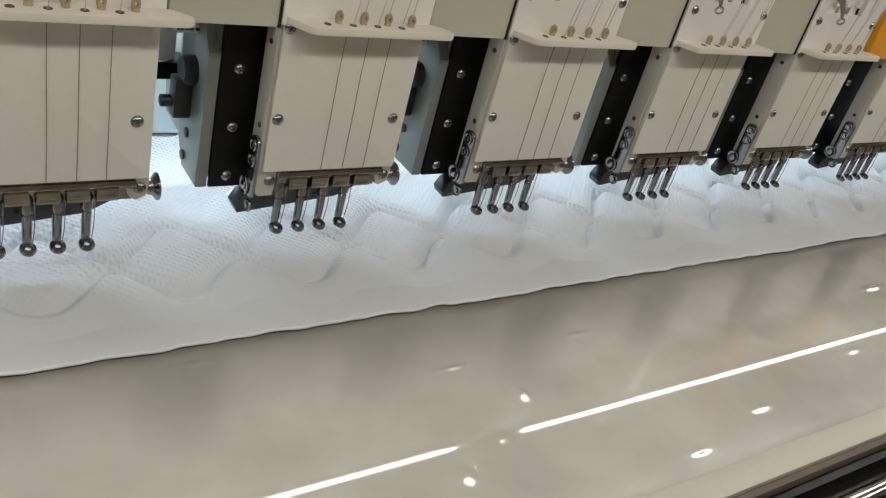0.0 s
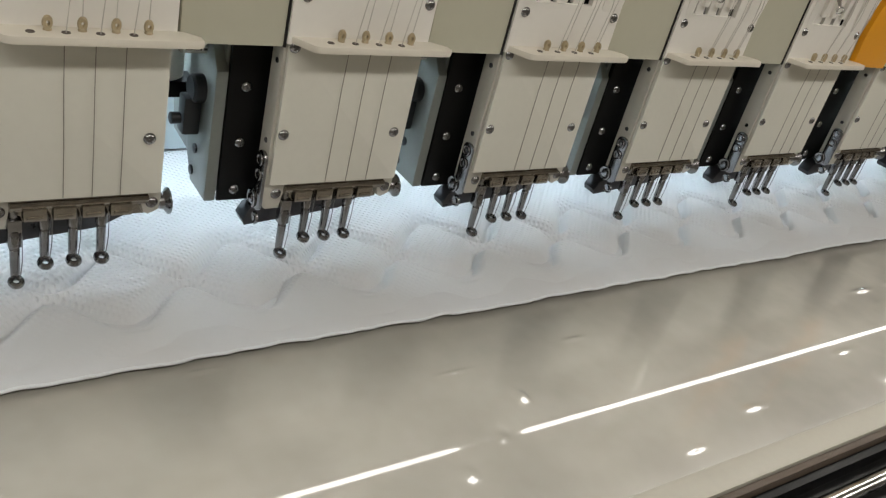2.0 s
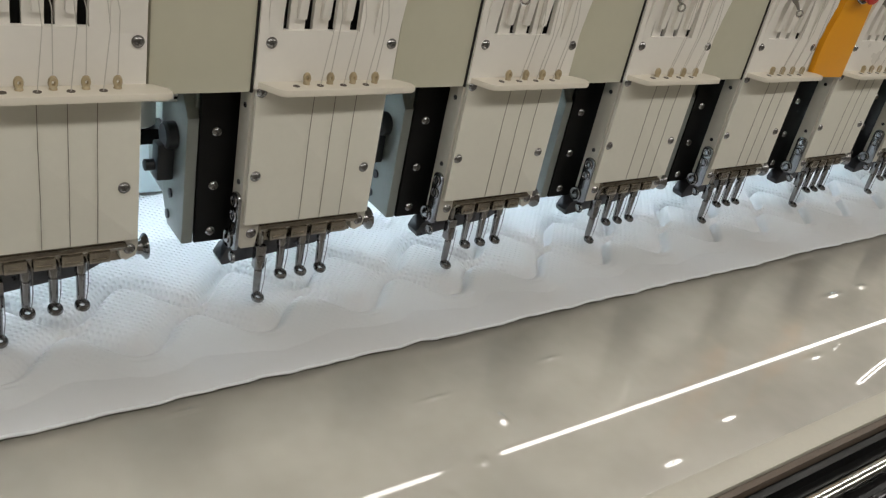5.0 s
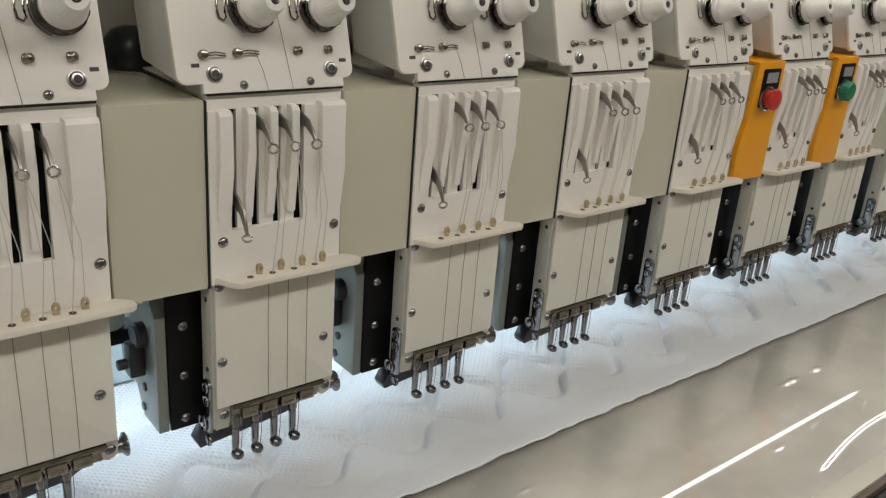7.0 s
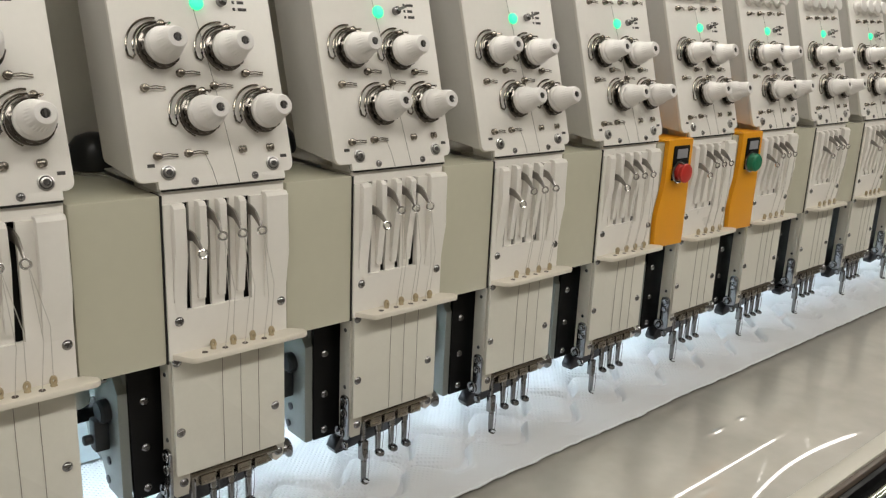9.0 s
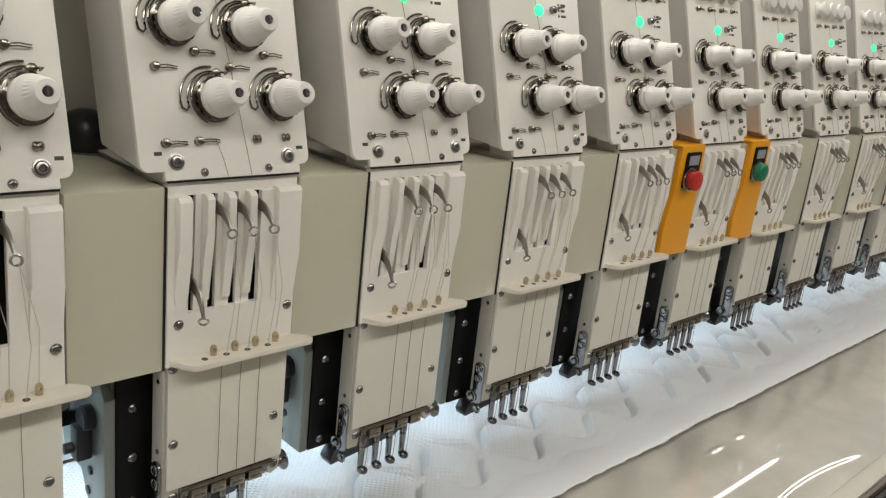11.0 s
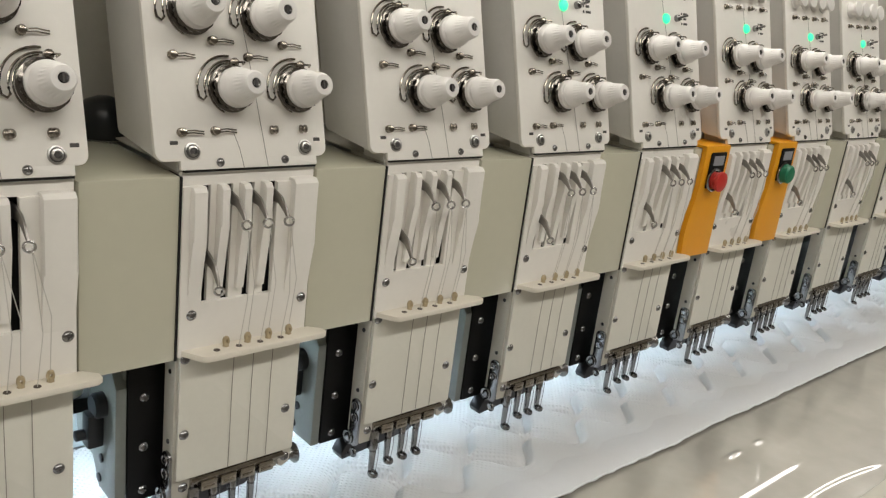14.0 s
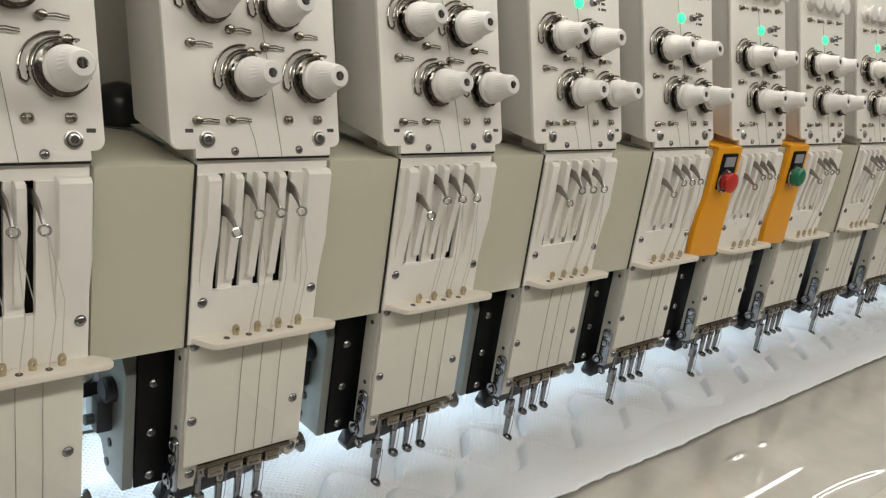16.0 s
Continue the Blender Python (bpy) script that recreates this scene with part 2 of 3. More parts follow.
plain("floor", box(B(), -6, 9, -6, 6, -0.1, 0), CONCRETE, "smooth grey concrete floor of the workshop", "floor")
plain("ceiling", box(B(), -6, 9, -6, 6, CEIL, CEIL + 0.1), CEILING, "plain pale ceiling of the workshop", "ceiling")
plain("wall_north", box(B(), -6, 9, 6, 6.1, 0, CEIL), PLASTER, "plain pale plastered workshop wall", "wall")
plain("wall_south", box(B(), -6, 9, -6.1, -6, 0, CEIL), PLASTER, "plain pale plastered workshop wall", "wall")
plain("wall_west", box(B(), -6.1, -6, -6, 6, 0, CEIL), PLASTER, "plain pale plastered workshop wall", "wall")
plain("wall_east", box(B(), 9, 9.1, -6, 6, 0, CEIL), PLASTER, "plain pale plastered workshop wall", "wall")


def tube_lamp(m):
    ob = tagged(new("tube_lamp"), "long white fluorescent tube lamp under the ceiling", "ceiling lamp", "ceiling tube lamps")
    ob.matrix_world = m
    part("housing", box(B(), -0.78, 0.78, -0.06, 0.06, 0.0, 0.06, 0.005), WHITE, ob)
    bm = B()
    tube(bm, [(-0.74, 0, -0.03), (0.74, 0, -0.03)], 0.03, 12)
    part("tube", bm, TUBE, ob)
    for s in (-1, 1):
        part("socket", box(B(), s * 0.75 - 0.012, s * 0.75 + 0.012, -0.02, 0.02, -0.05, 0.002), WHITE_SIDE, ob)
    return ob


first_lamp = None
for ly, _ in LAMP_ROWS:
    for lx in LAMP_XS:
        m = pose(lx, ly, CEIL - 0.06)
        first_lamp = copy_thing(first_lamp, m) if first_lamp else tube_lamp(m)

# ---- table ----
RIDGES = [(-0.6, 0.072, -0.184, 0.0), (0.088, 0.62, -0.185, 0.0), (0.43, 0.70, -0.238, 0.016)]
BUMPS = [(0.087, -0.123, 12, 1.6), (0.118, -0.158, 3.2, 6), (0.199, -0.116, 8, 2), (0.558, -0.135, 14, 3), (0.435, -0.196, 12, 3), (0.285, -0.220, 11, 3), (0.205, -0.236, 10, 3), (-0.069, -0.078, 10, 2), (0.045, -0.204, 5, 6), (0.082, -0.186, 4, 4), (0.61, -0.135, 8, 3)]


def sheet_height(x, y):
    h = 0.0002 * noise.noise(Vector((x * 5, y * 7, 3))) + 0.0008 * noise.noise(Vector((x * 2.2, y * 3, 7)))
    for x0, x1, ry, sway in RIDGES:
        if x0 - 0.02 < x < x1 + 0.02:
            c = ry + sway * math.sin(math.pi * (x - x0) / (x1 - x0))
            fade = min(1, max(0, (x - x0) / 0.012)) * min(1, max(0, (x1 - x) / 0.03))
            h += 0.24 * 0.0022 * 0.886 * fade * math.erf((y - c) / 0.0022) * math.exp(-max(0, abs(y - c) - 0.006) / 0.02)
    for bx, by, wx, wy in BUMPS:
        dx, dy = (x - bx) / (wx * 0.001), (y - by) / (wy * 0.001)
        if abs(dx) < 3 and abs(dy) < 3:
            h += (0.00042 if by > -0.17 else 0.00024) * wy * math.exp(-dx * dx - dy * dy)
    return h


def grid_mesh(name, xs, ys, height, mat):
    co = [(x, y, height(x, y)) for y in ys for x in xs]
    n = len(xs)
    faces = [(j * n + i, j * n + i + 1, (j + 1) * n + i + 1, (j + 1) * n + i) for j in range(len(ys) - 1) for i in range(n - 1)]
    me = bpy.data.meshes.new(name)
    me.from_pydata(co, [], faces)
    me.materials.append(mat)
    me.polygons.foreach_set("use_smooth", [True] * len(me.polygons))
    return me


table = tagged(new("machine_table"), "long sewing machine table under a glossy wrinkled cream sheet", "table")
table.location = (0, 0, 0.885)
xs = list(np.concatenate([np.arange(-1.4, -0.4, 0.05), np.arange(-0.4, 0.9, 0.003), np.arange(0.9, 2.6, 0.02)]))
ys = list(np.concatenate([np.arange(-0.252, -0.06, 0.0011), np.arange(-0.06, 0.26, 0.02)]))
part("glossy_sheet", grid_mesh("glossy_sheet", xs, ys, sheet_height, TABLE), TABLE, table, "glossy cream plastic sheet with ridges")
part("top_board", box(B(), -1.4, 2.6, -0.2515, 0.26, -0.03, -0.014), TABLE_EDGE, table)
part("edge_strip", box(B(), -1.4, 2.6, -0.2710, -0.2521, -0.03, 0.0006, 0.0010), TABLE_EDGE, table, "matt cream edge strip")
part("edge_band", box(B(), -1.4, 2.6, -0.2765, -0.2713, -0.03, -0.002, 0.001), BROWN, table, "thin brown edge band")
for lx in (-1.2, 0.2, 1.6):
    part("leg", box(B(), lx, lx + 0.06, -0.20, -0.14, -0.885, -0.03, 0.004), CREAM_SIDE, table)
    part("leg", box(B(), lx, lx + 0.06, 0.16, 0.22, -0.885, -0.03, 0.004), CREAM_SIDE, table)

rail = tagged(new("guide_rail"), "polished steel guide rail on a black channel along the table edge", "rail")
rail.location = (0, 0, 0.885)
bm = B()
slab(bm, [(-0.342, -0.05), (-0.2772, -0.05), (-0.2772, -0.008), (-0.283, -0.008), (-0.283, -0.020), (-0.335, -0.020), (-0.335, -0.010), (-0.342, -0.010)], 4.0, Matrix.Translation((-1.4, 0, 0)) @ SIDE)
part("channel", bm, BLACK, rail)
bm = B()
tube(bm, [(-1.4, -0.2985, -0.014), (2.6, -0.2985, -0.014)], 0.0062, 20)
part("rod", bm, CHROME, rail, "polished steel rod")
bm = B()
tube(bm, [(-1.4, -0.3190, -0.015), (2.6, -0.3190, -0.015)], 0.0055, 20)
part("rod", bm, DARK_STEEL, rail, "dark oiled rod")
for lx in (-1.1, 0.9, 2.4):
    part("bracket", box(B(), lx, lx + 0.04, -0.34, -0.28, -0.09, -0.051, 0.002), CREAM_SIDE, rail)

plain("machine_bed", box(B(), -1.4, 2.6, 0.262, 0.60, 0, 0.90), CREAM_SIDE, "cream painted steel bed behind the sewing heads", "machine bed")

# ---- cloth ----
def seam(x, y, yc, xc, sway):
    """Signed distance behind a wavy stitch row, and its phase."""
    ph = 2 * math.pi * (x - xc) / (PITCH / 2)
    lean = sway * math.sin(ph) * 2 * math.pi / (PITCH / 2)
    return (y - yc - sway * math.cos(ph)) / math.sqrt(1 + lean * lean), ph


def pillow(d, before, behind):
    """Height beside a stitch row: a round shoulder before it, a longer dip towards it from behind."""
    f = 1 - min(1.0, -d / before if d < 0 else d / behind)
    return 1 - f * f


def cloth_height(x, y):
    """Puffed quilting between two wavy stitch rows, sloping down to a flat front edge."""
    da, pa = seam(x, y, 0.0340, -0.0470, 0.0170)
    db, pb = seam(x, y, -0.0090, -0.0100, 0.0165)
    h = 0.0006 + 0.0116 * min(pillow(da, 0.0082, 0.0150), 0.25 + 0.75 * pillow(db, 0.0100, 0.0190))
    h -= 0.0014 * math.exp(-((da + 0.0085) / 0.0013) ** 2) * max(0, -math.cos(pa))
    if db < 0:
        row = -0.0090 + 0.0165 * math.cos(pb)
        h = 0.0012 + (h - 0.0012) * max(0.0, (y + 0.056) / (row + 0.056)) ** 0.7
        h -= 0.0010 * math.exp(-((db + 0.0085) / 0.0013) ** 2) * max(0, -math.cos(pb))
    tuck = min(abs(da), abs(db))
    h -= 0.0010 * math.exp(-(tuck / 0.0020) ** 2)
    h += 0.0008 * math.exp(-(tuck / 0.009) ** 2) * noise.noise(Vector((x * 110, y * 90, 4)))
    if y > 0.060:
        h += (0.0100 - h) * min(1, (y - 0.060) / 0.04)
    return max(0.0005, h + 0.0008 * noise.noise(Vector((x * 30, y * 30, 1))) + 0.0010 * noise.noise(Vector((x * 8, y * 8, 5))))


cloth = part("quilted_cloth", grid_mesh("quilted_cloth", list(np.concatenate([np.arange(-1.2, -0.26, 0.02), np.arange(-0.26, 0.5, 0.0014), np.arange(0.5, 1.1, 0.0026), np.arange(1.1, 2.6, 0.01)])), list(np.concatenate([np.arange(-0.0520, 0.056, 0.0008), np.arange(0.056, 0.205, 0.008)])), cloth_height, FABRIC), FABRIC)
tagged(cloth, "white knitted mattress cloth quilted with wavy stitch rows on the table", "fabric")
CLOTH_Z = 0.8856
cloth.location = (0, 0, CLOTH_Z)


def border_height(x, y):
    h = 0.0050 - 0.10 * max(0, -0.045 - y) - 0.0044 * min(1, max(0, (y + 0.026) / 0.016))
    if y < -0.0600:
        h -= 0.0010 * ((-0.060 - y) / 0.007) ** 2
    return h + 0.0007 * noise.noise(Vector((x * 14, y * 10, 9))) + 0.0005 * noise.noise(Vector((x * 60, y * 20, 2)))


def edge_wander(x):
    return 0.0026 * noise.noise(Vector((x * 9, 4, 0))) + 0.0020 * noise.noise(Vector((x * 40, 8, 0))) + 0.0008 * noise.noise(Vector((x * 110, 2, 0)))


def border_mesh():
    """The edge wanders a little, so that it is not ruled."""
    me = grid_mesh("cloth_border", list(np.arange(-1.2, 2.6, 0.004)), list(np.concatenate([np.arange(-0.0662, -0.056, 0.0012), np.arange(-0.056, 0.03, 0.004)])), border_height, BORDER)
    for v in me.vertices:
        pull = max(0, (-0.045 - v.co.y) / 0.021)
        v.co.y += pull * edge_wander(v.co.x)
    return me


border = part("cloth_border", border_mesh(), BORDER)
tagged(border, "plain white padded cloth edge lying on the glossy table", "fabric")
border.location = (0, 0, 0.8865)
bm = B()
tube(bm, [(x, -0.0664 + edge_wander(x), 0.0030 + 0.0008 * noise.noise(Vector((x * 70, 3, 3)))) for x in np.arange(-1.2, 2.6, 0.004)], 0.0011, 7)
part("hem", bm, HEM, border, "bright white hem roll")
mod = border.modifiers.new("thickness", "SOLIDIFY")
mod.thickness, mod.offset = 0.0008, -1

# ---- machine frame ----
backing = plain("backing_sheet", box(B(), -1.2, 2.5, 0.183, 0.188, 0.8985, 1.062), BACKPANEL, "pale teal sheet closing the machine behind the heads", "panel")
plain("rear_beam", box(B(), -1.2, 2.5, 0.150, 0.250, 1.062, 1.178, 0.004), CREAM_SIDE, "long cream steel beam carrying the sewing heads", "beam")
plain("rear_cover", box(B(), -1.2, 2.5, 0.150, 0.16, 1.178, 1.50, 0.003), CREAM, "tall pale cover plate behind the tension boxes", "panel")

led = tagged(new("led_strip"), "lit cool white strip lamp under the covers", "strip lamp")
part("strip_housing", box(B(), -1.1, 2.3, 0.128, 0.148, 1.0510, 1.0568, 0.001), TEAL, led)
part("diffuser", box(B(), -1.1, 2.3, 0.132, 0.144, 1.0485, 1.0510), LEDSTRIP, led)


# ---- sewing head ----
NEEDLES = [0.0100, 0.0257, 0.0413, 0.0570]
SLOTS = [0.0115, 0.0275, 0.0435, 0.0595]


def put(name, mesh, parent, x, y, z, rx=0, ry=0, rz=0, label=""):
    ob = part(name, mesh, None, parent, label)
    ob.matrix_basis = pose(x, y, z, rx, ry, rz)
    return ob


def rib(x0, x1, z0, z1, proud, low):
    """An upright rib between two slots: full at the top, fading into the plate below."""
    prof = [(0.004, z0), (-0.0005, z0), (-0.001, low), (-proud * 0.55, low + 0.018), (-proud, low + 0.034), (-proud, z1 - 0.003), (-proud + 0.003, z1), (0.004, z1)]
    bm = B()
    slab(bm, prof, x1 - x0, Matrix.Translation((x0, 0, 0)) @ SIDE, 0.0017)
    return bm


def sewing_head():
    ob = tagged(new("sewing_head"), "cream four-needle embroidery head with steel presser feet", "sewing head", "row of sewing heads")
    # lower cover and case
    bm = B()
    slab(bm, rounded(-0.0045, 0.0905, 0.9635, 1.0615, 0.0015), 0.003, Matrix.Translation((0, 0.003, 0)) @ FRONT, 0.0006)
    part("cover_plate", bm, CREAM, ob, "smooth cream cover plate")
    bm = B()
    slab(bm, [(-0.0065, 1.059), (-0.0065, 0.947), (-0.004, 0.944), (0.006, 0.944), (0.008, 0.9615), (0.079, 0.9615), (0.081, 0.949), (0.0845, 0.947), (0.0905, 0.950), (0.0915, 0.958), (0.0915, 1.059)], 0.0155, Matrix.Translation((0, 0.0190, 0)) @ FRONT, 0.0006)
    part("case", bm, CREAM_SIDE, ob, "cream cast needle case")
    for z in (1.046, 0.992):
        bm = B()
        lathe(bm, pose(-0.0066, 0.010, z, 0, -90, 0), [(0.0019, 0), (0.0018, 0.0006), (0.001, 0.0004)], 10)
        part("pin", bm, DARK_STEEL, ob)
    for x, y, z in ((0.0, -0.0, 1.0), (0.0815, 0.0, 1.0), (-0.001, 0.0, 1.062 - 0.004), (0.083, 0.0, 1.0585)):
        put("screw", SCREW, ob, x, y, z, 0, random.uniform(0, 90))
    for x in (0.0022, 0.0862):
        put("screw", SCREW, ob, x, 0.0032, 0.9555, 0, random.uniform(0, 90))
    # bar under the cover with four clips
    bm = B()
    box(bm, 0.0075, 0.0835, 0.002, 0.010, 0.9555, 0.9632, 0.0008)
    tube(bm, [(0.0075, 0.0015, 0.9595), (0.0835, 0.0015, 0.9595)], 0.0022, 10)
    part("clip_bar", bm, BRONZE, ob, "dark plated clip bar")
    for i, nx in enumerate(NEEDLES):
        bm = B()
        box(bm, nx + 0.004, nx + 0.0165, -0.0022, 0.004, 0.9508, 0.9590, 0.0009)
        box(bm, nx + 0.006, nx + 0.0145, -0.0028, -0.0014, 0.9522, 0.9545, 0.0004)
        part("clip", bm, BRONZE, ob)
    # dark guide block behind the feet, with a bevelled nose
    bm = B()
    slab(bm, [(-0.013, 0.929), (-0.011, 0.9245), (0.060, 0.9325), (0.079, 0.9425), (0.081, 0.948), (0.0, 0.941), (-0.009, 0.9365)], 0.014, Matrix.Translation((0, 0.030, 0)) @ FRONT, 0.001)
    part("guide_block", bm, BLOCK_STEEL, ob, "dark steel guide block")
    bm = B()
    box(bm, 0.004, 0.084, 0.0105, 0.016, 0.944, 0.9615)
    part("shadow_plate", bm, BRONZE, ob)
    # left bracket with its rollers
    bm = B()
    slab(bm, rounded(0.0020, 0.0140, 0.942, 0.985, 0.005), 0.0022, Matrix.Translation((-0.0090, 0, 0)) @ SIDE, 0.0005)
    part("side_bracket", bm, STEEL, ob, "bright steel side bracket")
    for y, z, r in ((0.008, 0.979, 0.0043), (0.0075, 0.9685, 0.0043), (0.014, 0.9475, 0.0066), (0.005, 0.937, 0.0044)):
        bm = B()
        lathe(bm, pose(-0.0088, y, z, 0, -90, 0), [(r, 0), (r, 0.0012), (r * 0.86, 0.0017), (r * 0.66, 0.0009), (r * 0.5, 0.0009), (r * 0.46, 0.0019), (r * 0.12, 0.0020)], 18)
        part("roller", bm, STEEL, ob)
    bm = B()
    lathe(bm, pose(0.0915, 0.008, 0.953, 0, 90, 0), [(0.0045, 0), (0.0052, 0.003), (0.0085, 0.0055), (0.0085, 0.0066), (0.003, 0.0066)], 16)
    part("roller", bm, STEEL, ob)
    # presser feet
    for i, nx in enumerate(NEEDLES):
        bm = B()
        lathe(bm, pose(0, 0.0022, 0), [(0.0022, 0.9225), (0.0026, 0.9260), (0.0029, 0.9425), (0.0024, 0.9432), (0.0024, 0.9440), (0.0035, 0.9447), (0.0035, 0.9525), (0.0026, 0.9545)], 14)
        tube(bm, [(0.0036, -0.0010, 0.953), (0.0034, -0.0016, 0.936), (0.0018, -0.0018, 0.9215)], 0.0003, 6)
        torus(bm, pose(0, -0.0010, 0.9218, 12, 0, 0) @ Matrix.Diagonal((1, 1.15, 1.2, 1)), 0.0031, 0.0016, 16, 8)
        if i == 0:
            box(bm, -0.0036, 0.0040, 0.0005, 0.0068, 0.944, 0.962, 0.0008)
            tube(bm, [(0, 0.004, 0.962), (0, 0.004, 0.990)], 0.0022, 8)
        foot = part("presser_foot", bm, STEEL, ob, "polished steel presser foot with a ring end")
        foot.matrix_basis = pose(nx, 0, 0)
    # upper plate: strips between four slots, ribs and end pads
    edges = [-0.0065] + [v for s in SLOTS for v in (s - 0.0030, s + 0.0024)] + [0.0925]
    for a, b in zip(edges[::2], edges[1::2]):
        part("slot_strip", box(B(), a, b, *((-0.0004, 0.004) if a < 0 or b > 0.09 else (0.0030, 0.0065)), 1.097, 1.1775), WHITE, ob)
    part("upper_plate", box(B(), -0.0065, 0.0925, -0.0004, 0.004, 1.060, 1.097), WHITE, ob, "white plate under the four slots")
    part("top_strip", box(B(), -0.0065, 0.0925, 0.0032, 0.007, 1.1775, 1.1868), WHITE, ob)
    part("top_cap", box(B(), -0.0064, 0.0924, 0.0072, 0.148, 1.1862, 1.1874), CREAM_SIDE, ob)
    part("rib", rib(-0.0015, SLOTS[0] - 0.0033, 1.094, 1.178, 0.0060, 1.108), WHITE, ob)
    for s in SLOTS[:3]:
        part("rib", rib(s + 0.0066, s + 0.0127, 1.104, 1.1785, 0.0056, 1.117), WHITE, ob)
    part("end_pad", rib(0.0725, 0.0918, 1.094, 1.180, 0.0062, 1.098), WHITE, ob)
    # Solid black box in place of the shade seen through the slots.
    part("inner_box", box(B(), -0.0060, 0.0920, 0.0135, 0.05, 1.062, 1.186), HOLLOW, ob, "black box standing for the shade inside the slotted case")
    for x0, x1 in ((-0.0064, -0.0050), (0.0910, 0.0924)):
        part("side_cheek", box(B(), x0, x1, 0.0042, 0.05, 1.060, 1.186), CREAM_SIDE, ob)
    for x in (0.002, 0.0875):
        put("screw", SCREW, ob, x, -0.0004, 1.0895, 0, random.uniform(0, 90))
    # thread shelf
    bm = B()
    slab(bm, [(-0.0045, 0.0), (0.004, -0.0150), (0.008, -0.0170), (0.1000, -0.0160), (0.1035, -0.0135), (0.1035, -0.008), (0.0955, 0.0)], 0.0045, Matrix.Translation((0, 0, 1.0605)), 0.0009)
    shelf = part("thread_shelf", bm, SHELF, ob, "ivory plastic thread shelf")
    for i in range(4):
        gx = 0.0255 + 0.0166 * i
        bm = B()
        lathe(bm, pose(gx, -0.006, 1.0648), [(0.0024, 0), (0.0020, 0.0014), (0.0014, 0.0020)], 12)
        torus(bm, Matrix.Translation((gx, -0.006, 1.0688)) @ FRONT @ Matrix.Diagonal((1, 1.45, 1.6, 1)), 0.0016, 0.0011, 14, 6)
        part("eyelet", bm, BRASS, shelf, "small amber ceramic eyelet")
        bm = B()
        lathe(bm, pose(gx - 0.0085, -0.0095, 1.0647), [(0.0024, 0), (0.0022, 0.0006), (0.0012, 0.0004)], 12)
        part("thread_hole", bm, BROWN, shelf)
    # threads before the plates
    for i in range(1, 4):
        nx = NEEDLES[i]
        bm = B()
        tube(bm, [(nx + 0.0085, -0.0030, 1.061), (nx + 0.0088, -0.0016, 1.03), (nx + 0.0092, -0.0012, 0.999), (nx + 0.0092, -0.001, 0.964)], 0.00024, 5)
        part("thread", bm, THREAD, ob, "thin grey thread")
        bm = B()
        gx = 0.0255 + 0.0166 * i
        tube(bm, [(gx, -0.006, 1.071), (gx - 0.0012, -0.013, 1.11), (SLOTS[i] + 0.003, -0.0185, 1.154)], 0.00028, 5)
        tube(bm, [(gx - 0.0085, -0.0095, 1.065), (gx - 0.006, -0.013, 1.10), (SLOTS[i] + 0.003, -0.0185, 1.154)], 0.00028, 5)
        part("thread", bm, THREAD_PALE, ob, "thin pale thread")
    # take-up levers
    for i, s in enumerate(SLOTS):
        bm = B()
        slab(bm, [(0.022, -0.0020), (0.006, 0.0000), (-0.004, 0.0000), (-0.0108, -0.0036), (-0.0155, -0.0078), (-0.0168, -0.0060), (-0.0132, -0.0008), (-0.0065, 0.0056), (0.004, 0.0084), (0.022, 0.0084)], 0.0016, Matrix.Translation((-0.0002, 0, 0)) @ SIDE, 0.0003)
        lever = part("take_up_lever", bm, LEVER, ob, "bright steel take-up lever with an eye")
        lever.matrix_basis = pose(s + 0.001, -0.001, 1.1640)
        bm = B()
        torus(bm, pose(0.0006, -0.0176, -0.0092, 90, 0, -25), 0.0030, 0.0009, 16, 8)
        part("eye", bm, CHROME, lever, "bright steel thread eye")
    # arm behind the case: black front plate on a chamfered metal body
    bm = B()
    slab(bm, [(0.032, 0.944), (0.118, 0.950), (0.124, 0.975), (0.124, 1.062), (0.032, 1.062)], 0.052, Matrix.Translation((-0.030, 0, 0)) @ SIDE, 0.0015)
    part("arm", bm, TEAL, ob, "grey-green cast metal sewing arm")
    bm = B()
    slab(bm, [(0.0285, 0.9385), (0.058, 0.9390), (0.072, 0.962), (0.076, 0.985), (0.076, 1.056), (0.048, 1.056), (0.0285, 1.030)], 0.008, Matrix.Translation((-0.0365, 0, 0)) @ SIDE, 0.0012)
    part("arm_side_plate", bm, TEAL, ob, "grey-green side plate with a chamfered corner")
    bm = B()
    slab(bm, [(-0.0275, 0.9385), (0.020, 0.9385), (0.020, 1.060), (-0.0285, 1.060)], 0.004, Matrix.Translation((0, 0.0315, 0)) @ FRONT, 0.0006)
    part("front_plate", bm, BLACK, ob, "matt black front plate")
    for z in (1.0205, 0.9815, 0.9465):
        put("screw", SCREW, ob, -0.0165, 0.0275, z, 0, random.uniform(0, 90))
    for y, z in ((0.052, 0.966), (0.056, 0.948)):
        bm = B()
        lathe(bm, pose(-0.0365, y, z, 0, -90, 0), [(0.0035, 0), (0.0035, 0.0012), (0.0018, 0.0016)], 12)
        part("side_screw", bm, DARK_STEEL, ob)
    bm = B()
    lathe(bm, pose(-0.0365, 0.050, 1.010, 0, -90, 0), [(0.0095, 0), (0.0095, 0.006), (0.008, 0.008), (0.005, 0.008)], 18)
    box(bm, -0.049, -0.0375, 0.045, 0.057, 0.979, 1.005, 0.002)
    lathe(bm, pose(-0.049, 0.052, 0.9885, 0, -90, 0), [(0.004, 0), (0.004, 0.006), (0.003, 0.0066)], 12)
    part("clamp_knob", bm, RUBBER, ob, "black plastic clamp knob")
